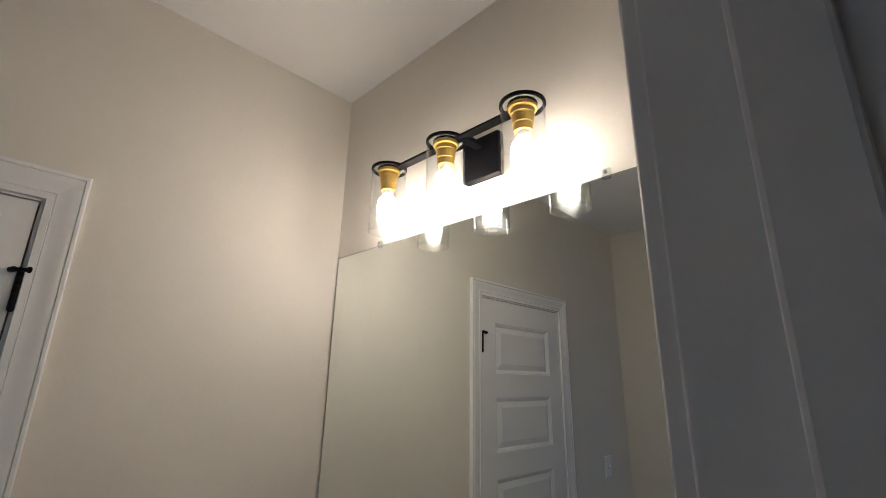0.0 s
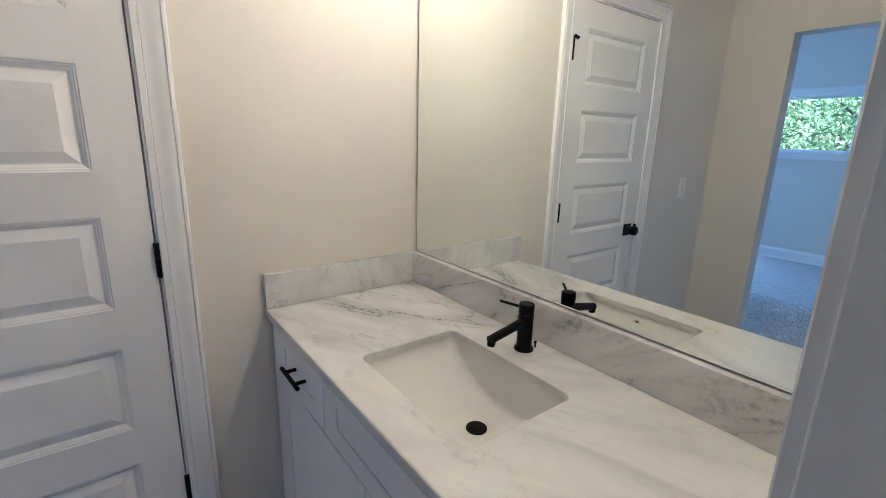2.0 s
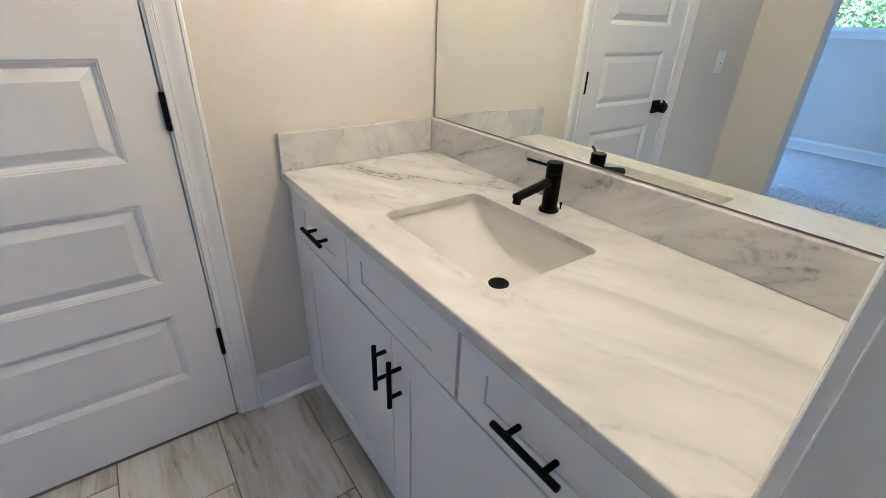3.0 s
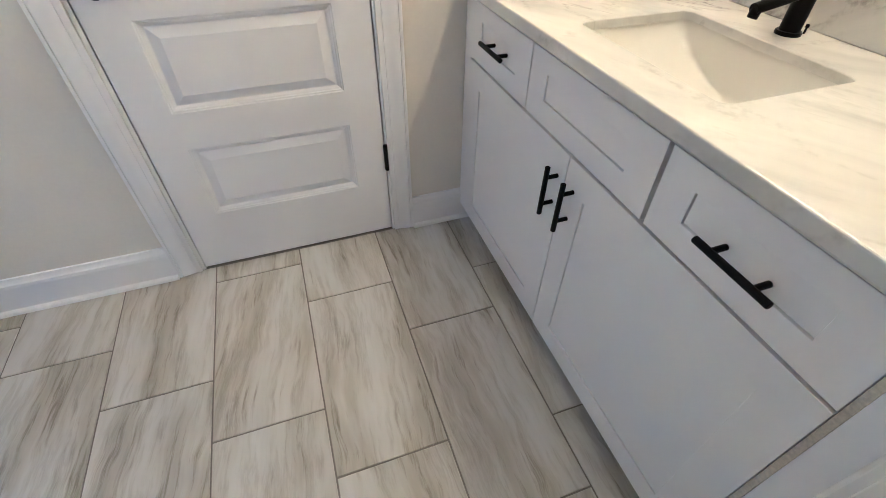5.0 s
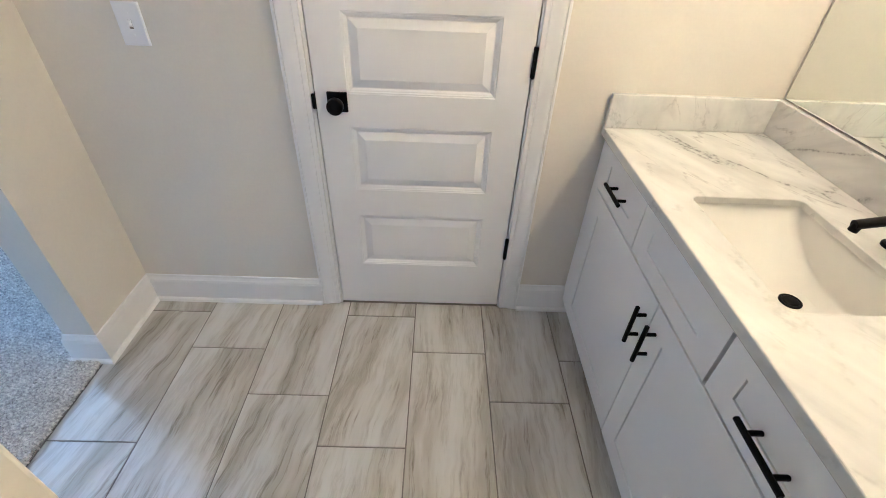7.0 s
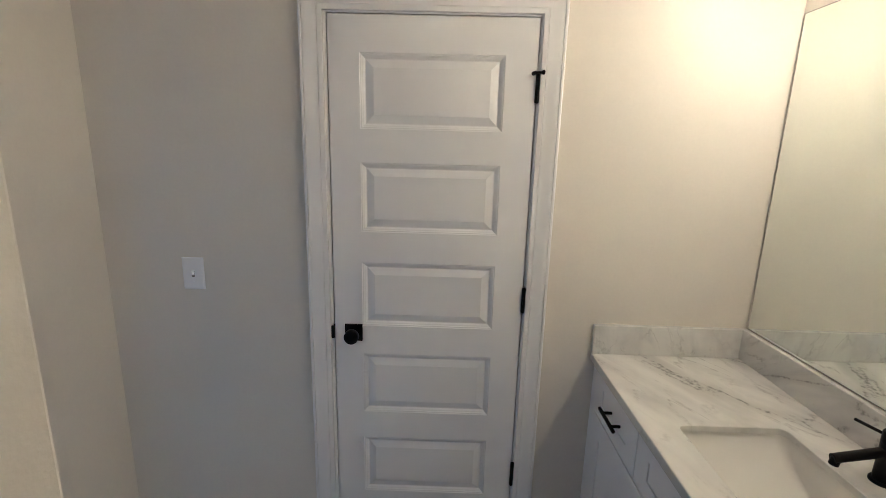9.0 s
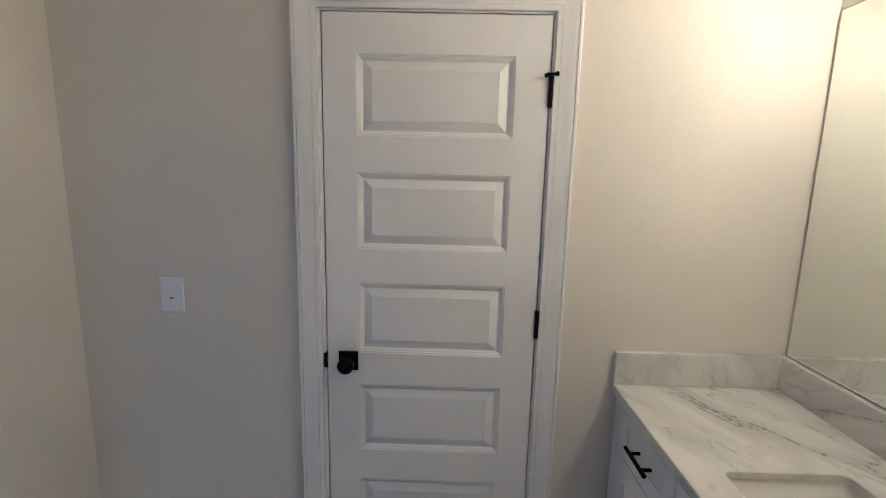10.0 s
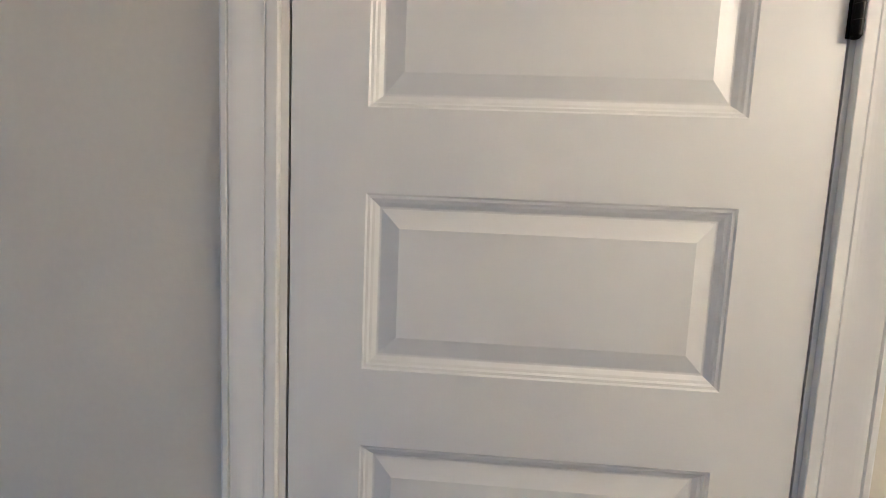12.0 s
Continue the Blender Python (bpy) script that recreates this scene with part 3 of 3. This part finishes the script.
def outer_loop(z, inset):
    """Counter outline with as many points as the basin's outline."""
    pts, k = [], 6
    order = ((X1, Y1), (X0, Y1), (X0, Y0), (X1, Y0))
    for c, (x, y) in enumerate(order):
        for i in range(k + 1):
            t = (i - k / 2) / (k / 2) * 0.12
            if c == 0:
                p = (x, y + t) if t < 0 else (x - t, y)
            elif c == 1:
                p = (x - t, y) if t < 0 else (x, y - t)
            elif c == 2:
                p = (x, y - t) if t < 0 else (x + t, y)
            else:
                p = (x + t, y) if t < 0 else (x, y + t)
            px, py = p
            px = min(max(px, X0 + inset), X1 - inset)
            py = min(max(py, Y0 + inset), Y1 - inset)
            pts.append((px, py, z))
    return pts


counter = thing("countertop", "white marble countertop with grey veins and undermount basin cutout", "countertop")
bm = loft([rounded_rect(BXC, BYC, BHX, BHY, 0.022, CT - 0.020), rounded_rect(BXC, BYC, BHX, BHY, 0.022, CT - 0.002), rounded_rect(BXC, BYC, BHX + 0.002, BHY + 0.002, 0.024, CT),
           outer_loop(CT, 0.0042), outer_loop(CT - 0.0007, 0.0019), outer_loop(CT - 0.0022, 0.0005), outer_loop(CT - 0.0046, 0.0), outer_loop(CT - 0.028, 0.0), outer_loop(CT - 0.033, 0.003)], wrap=True)
part("slab", bm, MARBLE, counter)
part("backsplash", box(-0.020, 0.0, Y0, Y1, CT + 0.0005, 0.9945, 0.0022), SPLASH_MARBLE, counter)
part("side_splash", box(-0.566, -0.0205, -0.0215, -0.002, CT + 0.0005, 0.9945, 0.0022), SIDE_MARBLE, counter)

# ceramic basin
basin = thing("sink_basin", "white ceramic undermount rectangular sink basin", "sink")
DRX, DRY = -0.280, -0.704
shape = ((0.0, 0.0045, 0.0045, 0.026, 0), (0.012, 0.003, 0.000, 0.024, 0), (0.035, -0.005, -0.018, 0.022, 0.05), (0.062, -0.010, -0.045, 0.022, 0.15), (0.087, -0.016, -0.080, 0.022, 0.3),
         (0.106, -0.024, -0.115, 0.022, 0.5), (0.117, -0.034, -0.145, 0.020, 0.75), (0.123, -0.052, -0.166, 0.018, 0.9), (0.126, -0.105, -0.182, 0.012, 1.0))
loops = []
for d, gx, gy, r, k in shape:
    loops.append(rounded_rect(BXC + (DRX - BXC) * k, BYC + (DRY - BYC) * k, BHX + gx, BHY + gy, min(r, BHX + gx - 1e-4), CT - 0.0208 - d * 0.932))
bowl = part("bowl", loft(loops, (False, True)), CERAMIC, basin, "", True)
outer = [[(x + (0.02 if x > BXC else -0.02), y + (0.02 if y > BYC else -0.02), z - 0.008 * (i > 0)) for x, y, z in lp] for i, lp in enumerate(loops[:7])]
part("shell", loft([loops[0]] + outer, (False, True)), CERAMIC, basin, "", True)
drain = part("drain", lathe(((0.0255, -0.004), (0.0255, 0.0015), (0.0235, 0.0028), (0.0205, 0.0025), (0.0198, -0.001), (0.001, -0.001)), (DRX, DRY, CT - 0.1365), n=36), BLACK, basin, "matt black pop-up drain")
part("stopper", lathe(((0.012, -0.002), (0.0180, 0.001), (0.0184, 0.0025), (0.016, 0.0038), (0.001, 0.0045)), (DRX, DRY, CT - 0.1365), n=32), BLACK, drain)
ring = part("overflow_ring", lathe(((0.0075, 0.002), (0.0135, 0.004), (0.0145, 0.003), (0.0145, 0.0)), (BXC - BHX + 0.0015, BYC - 0.001, CT - 0.056), "x", 24), CHROME, basin, "chrome overflow ring")
part("overflow_hole", lathe(((0.001, 0.0030), (0.0090, 0.0028), (0.0092, 0.0)), (BXC - BHX + 0.0025, BYC - 0.001, CT - 0.056), "x", 20), DARK, ring)

# faucet
FX, FY = -0.086, -0.662
faucet = thing("faucet", "matt black single-lever basin faucet on the marble", "faucet")
part("base_flange", lathe(((0.0255, 0.0), (0.0255, 0.0055), (0.0240, 0.0075), (0.0205, 0.0080)), (FX, FY, CT), n=36), BLACK, faucet)
part("column", lathe(((0.0200, 0.0075), (0.0200, 0.097), (0.0192, 0.0985)), (FX, FY, CT), n=36), BLACK, faucet)
cap = part("cartridge_cap", lathe(((0.0180, 0.0985), (0.0180, 0.1010), (0.0202, 0.1022), (0.0202, 0.1255), (0.0188, 0.1280), (0.001, 0.1285)), (FX, FY, CT), n=36), BLACK, faucet)
part("lever", rod((FX - 0.011, FY + 0.013, CT + 0.118), (FX - 0.044, FY + 0.055, CT + 0.128), 0.0038, n=14), BLACK, cap)
spout = part("spout", rod((FX - 0.012, FY, CT + 0.079), (FX - 0.127, FY, CT + 0.0575), 0.0118, 0.0112, n=24), BLACK, faucet)
part("aerator", rod((FX - 0.1175, FY, CT + 0.060), (FX - 0.1215, FY, CT + 0.041), 0.0106, 0.0102, n=22), BLACK, spout)
lift = part("lift_rod", rod((FX + 0.031, FY - 0.012, CT), (FX + 0.031, FY - 0.012, CT + 0.014), 0.0022, n=10), BLACK, faucet)
part("knob", lathe(((0.002, 0.0), (0.0038, 0.0015), (0.0038, 0.006), (0.002, 0.0075)), (FX + 0.031, FY - 0.012, CT + 0.012), n=14), BLACK, lift)

# ---- mirror ----
mirror = thing("wall_mirror", "large frameless wall mirror with clear clips above the vanity", "mirror")
MY0, MY1, MZ0, MZ1 = SY + 0.012, -0.012, 0.9965, 2.069
part("backing", box(0.0005, 0.0055, MY0, MY1, MZ0, MZ1), MIRROR_EDGE, mirror)
part("silvered_glass", box(-0.0005, 0.0002, MY0 + 0.0022, MY1 - 0.0022, MZ0 + 0.0022, MZ1 - 0.0022), MIRROR, mirror)
for y in (-0.262, -1.050):
    c = part("clip", box(-0.005, 0.0058, y - 0.009, y + 0.009, MZ1 - 0.008, MZ1 + 0.016, 0.002), CLEAR, mirror, "clear plastic mirror clip")
    part("screw", lathe(((0.004, -0.0075), (0.004, -0.004)), (0, y, MZ1 + 0.007), "x", 12), CHROME, c)

# ---- vanity light ----
light = thing("vanity_light", "three-lamp black and brass vanity light with clear glass shades", "wall lamp")
LX, LYS, LTOP, LBOT = -0.097, (-0.417, -0.660, -0.908), 2.258, 2.056
part("back_plate", box(-0.020, 0.0055, -0.776, -0.652, 2.164, 2.286, 0.002), LAMP_BLACK, light)
part("arm", box(LX + 0.01, -0.018, -0.727, -0.701, 2.251, 2.263, 0.001), LAMP_BLACK, light)
part("bar", box(LX - 0.004, LX + 0.022, LYS[2] - 0.01, LYS[0] + 0.01, LTOP - 0.004, LTOP + 0.004, 0.001), LAMP_BLACK, light)
for y in LYS:
    holder = part("shade_holder", loft([[(LX + r * math.cos(a * math.pi / 24), y + r * math.sin(a * math.pi / 24), LTOP - 0.002 + h) for a in range(48)]
                                        for r, h in ((0.0465, 0.0), (0.0525, -0.001), (0.0540, 0.0), (0.0540, 0.0062), (0.0525, 0.0075), (0.0465, 0.0070))], wrap=True), LAMP_BLACK, light)
    part("glass_top", lathe(((0.034, 0.0), (0.0470, 0.0), (0.0470, 0.003), (0.034, 0.003)), (LX, y, LTOP), n=40), SHADE_GLASS, holder).visible_shadow = False
    part("cap_disc", lathe(((0.034, 0.0), (0.0345, 0.001), (0.0345, 0.005), (0.034, 0.006)), (LX, y, LTOP - 0.002), n=36), LAMP_BLACK, holder)
    part("socket", lathe(((0.0335, 0.0), (0.0340, -0.002), (0.0340, -0.0085), (0.0325, -0.010), (0.0285, -0.0105), (0.0280, -0.022), (0.0265, -0.0235), (0.0240, -0.046), (0.0228, -0.0475), (0.0215, -0.066), (0.018, -0.067)), (LX, y, LTOP - 0.003), n=36), BRASS, holder, "brushed brass stepped socket cup")
    glass = part("glass_shade", lathe(((0.0495, 0.0), (0.0495, -(LTOP - LBOT) + 0.004), (0.0505, -(LTOP - LBOT)), (0.0518, -(LTOP - LBOT) + 0.001), (0.0520, -(LTOP - LBOT) + 0.004), (0.0520, 0.0)), (LX, y, LTOP - 0.002), n=48), SHADE_GLASS, holder, "clear glass cylinder shade", True)
    doomed = bmesh.new()
    doomed.from_mesh(glass.data)
    bmesh.ops.delete(doomed, geom=[f for f in doomed.faces if len(f.verts) > 4], context="FACES")
    doomed.to_mesh(glass.data)
    doomed.free()
    glass.visible_shadow = False
    bulb = part("bulb", lathe(((0.0150, -0.088), (0.0230, -0.094), (0.0285, -0.106), (0.0300, -0.122), (0.0285, -0.140), (0.0235, -0.155), (0.0150, -0.165), (0.001, -0.169)), (LX, y, LTOP), n=32), BULB, holder, "lit white bulb", True)
    part("bulb_collar", lathe(((0.0135, -0.066), (0.0155, -0.074), (0.0175, -0.086), (0.0165, -0.0885)), (LX, y, LTOP), n=28), BULB_NECK, bulb, "", True)

# ---- bedroom window, outlet and the view ----
win = thing("window_1", "white-framed high bedroom window looking onto trees", "window", kind="structure")
bm = box(BX - 0.1, BX - 0.03, G0, G0 + 0.035, GZ0, GZ1)
box(BX - 0.1, BX - 0.03, G1 - 0.035, G1, GZ0, GZ1, bm=bm)
box(BX - 0.1, BX - 0.03, G0 + 0.035, G1 - 0.035, GZ0, GZ0 + 0.03, bm=bm)
box(BX - 0.1, BX - 0.03, G0 + 0.035, G1 - 0.035, GZ1 - 0.03, GZ1, bm=bm)
box(BX - 0.1, BX - 0.03, 0.79, 0.85, GZ0 + 0.03, GZ1 - 0.03, bm=bm)
part("window_frame", bm, TRIM, win)
part("window_trim", sweep(((G0, GZ0), (G1, GZ0), (G1, GZ1), (G0, GZ1), (G0, GZ0)), ((0.0, 0.0), (0.0, 0.014), (-0.085, 0.018), (-0.085, 0.0)), lambda a, b, h: (BX + h, a, b)), TRIM, win)
part("window_sill", box(BX - 0.03, BX + 0.03, G0 - 0.05, G1 + 0.05, GZ0 - 0.022, GZ0 - 0.001, 0.003), TRIM, win)
for a, b in ((G0 + 0.03, 0.795), (0.845, G1 - 0.03)):
    pane = part("pane", box(BX - 0.068, BX - 0.062, a, b, GZ0 + 0.025, GZ1 - 0.025), PANE_GLASS, win)
    pane.visible_shadow = False
outlet = thing("wall_outlet", "white plastic wall outlet on the bedroom wall", "outlet")
part("plate", box(BX, BX + 0.006, -0.318, -0.245, 0.345, 0.46, 0.002), PLASTIC, outlet)
for z in (0.378, 0.427):
    part("socket", box(BX + 0.005, BX + 0.0085, -0.297, -0.266, z - 0.015, z + 0.015, 0.002), PLASTIC, outlet)


def tree(x, y, height, seed):
    rng = random.Random(seed)
    t = thing("tree", "leafy green deciduous tree outside the bedroom window", "tree", "trees outside the window")
    t.location = (x, y, -0.6)
    bm = loft([[(r * math.cos(a * math.pi / 5) + dx, r * math.sin(a * math.pi / 5), h) for a in range(10)] for r, h, dx in ((0.26, 0, 0), (0.19, height * 0.25, 0.05), (0.13, height * 0.55, -0.04), (0.05, height * 0.9, 0.06))], (True, True))
    limbs = []
    for i in range(14):
        h = height * rng.uniform(0.12, 0.8)
        a, ln = rng.uniform(0, 6.28), rng.uniform(1.0, 2.3)
        end = Vector((math.cos(a) * ln, math.sin(a) * ln, h + rng.uniform(0.3, 1.1)))
        limbs.append(end)
        join(bm, rod((0, 0, h), end, 0.06, 0.015, n=7))
    part("trunk", bm, BARK, t)
    verts, faces = [], []
    for i in range(15000):
        c = rng.choice(limbs)
        p = c * rng.uniform(0.55, 1.0) + Vector((rng.gauss(0, 0.55), rng.gauss(0, 0.55), rng.gauss(0, 0.6)))
        p.z = max(0.2, p.z)
        u = Vector((rng.uniform(-1, 1), rng.uniform(-1, 1), rng.uniform(-1, 1))).normalized()
        w = u.orthogonal().normalized()
        s = rng.uniform(0.03, 0.065)
        k = len(verts)
        verts += [p - u * s, p + w * s * 0.5, p + u * s, p - w * s * 0.5]
        faces.append((k, k + 1, k + 2, k + 3))
    me = bpy.data.meshes.new("crown")
    me.from_pydata([tuple(v) for v in verts], [], faces)
    me.materials.append(LEAF)
    crown = new("crown", me)
    crown.parent = t
    return t


for i, (x, y, h) in enumerate(((-11.5, 0.6, 6.5), (-11.8, 3.4, 7.5), (-13.5, 1.8, 9.0), (-13.8, 5.4, 8.0), (-16.5, 3.6, 10.0), (-12.2, -1.8, 7.5))):
    tree(x, y, h, i + 3)
structure("ground", box(-400, 400, -400, 400, -0.8, -0.6), GRASS, "green lawn around the house", "ground")

# ---- floor tiles ----
floor = structure("floor", box(-2.41, EX, -2.7, 0.32, -0.08, -0.003), GROUT, "grey grout bed under streaked porcelain tiles", "floor")
PITCH, LONG, GAP = 0.2995, 0.606, 0.0046


def tile_mesh(w, d):
    bm = box(-w / 2, w / 2, -d / 2, d / 2, -0.008, 0.0, 0.0012, 1)
    return mesh_of(bm, "tile", TILE)


cache = {}
starts = {0: -0.305, 1: -0.502, 2: -0.278, 3: -0.082, 4: -0.492, 5: -0.281, 6: -0.083, -1: -0.1, -2: -0.4}
for col in range(-2, 7):
    xr = -0.608 - PITCH * (col - 1)
    xl = xr - PITCH
    xr = min(xr, EX)
    if xr - xl < 0.02:
        continue
    y = starts[col]
    while y < 0.12:
        y += LONG
    while y > -2.7:
        # tiles end at the door leaf; dark grout beyond supplies the shade under it
        top, low = min(y, 0.003), max(y - LONG, -2.7)
        if top - low > 0.02:
            key = (round(xr - xl - GAP, 4), round(top - low - GAP, 4))
            if key not in cache:
                cache[key] = tile_mesh(*key)
            t = new("tile", cache[key])
            t.location = ((xl + xr) / 2, (top + low) / 2, 0)
            t.parent = floor
        y -= LONG

# carpet pile by the passage
rng = random.Random(11)
verts, faces = [], []
for i in range(60000):
    x, y = -2.413 - abs(rng.gauss(0, 0.62)), rng.uniform(OY0 - 0.02, OY1 + 0.02)
    if x < -2.5:
        y = rng.uniform(-1.5, 1.0)
    if (y > OY1 - 0.02 and x > -2.535) or x < -4.1:
        continue
    a, ln, wd = rng.uniform(0, 6.283), rng.uniform(0.005, 0.013), rng.uniform(0.0028, 0.0050)
    ux, uy = math.cos(a), math.sin(a)
    z0, z1 = rng.uniform(0.006, 0.013), rng.uniform(0.008, 0.017)
    k = len(verts)
    # a short curled strand: two ends in the pile and a raised back
    verts += [(x - ux * ln - uy * wd, y - uy * ln + ux * wd, z0 - 0.006), (x - ux * ln + uy * wd, y - uy * ln - ux * wd, z0 - 0.006),
              (x + uy * wd, y - ux * wd, z1), (x - uy * wd, y + ux * wd, z1), (x, y, z1 + 0.002),
              (x + ux * ln - uy * wd, y + uy * ln + ux * wd, z0 - 0.005), (x + ux * ln + uy * wd, y + uy * ln - ux * wd, z0 - 0.005)]
    faces += [(k, k + 1, k + 4), (k + 1, k + 2, k + 4), (k, k + 4, k + 3), (k + 2, k + 6, k + 4), (k + 4, k + 5, k + 3), (k + 4, k + 6, k + 5)]
me = bpy.data.meshes.new("carpet_pile")
me.from_pydata(verts, [], faces)
me.materials.append(PILE)
tagged(new("carpet_pile", me), "shaggy grey carpet pile at the tile edge", "carpet", kind="stuff")
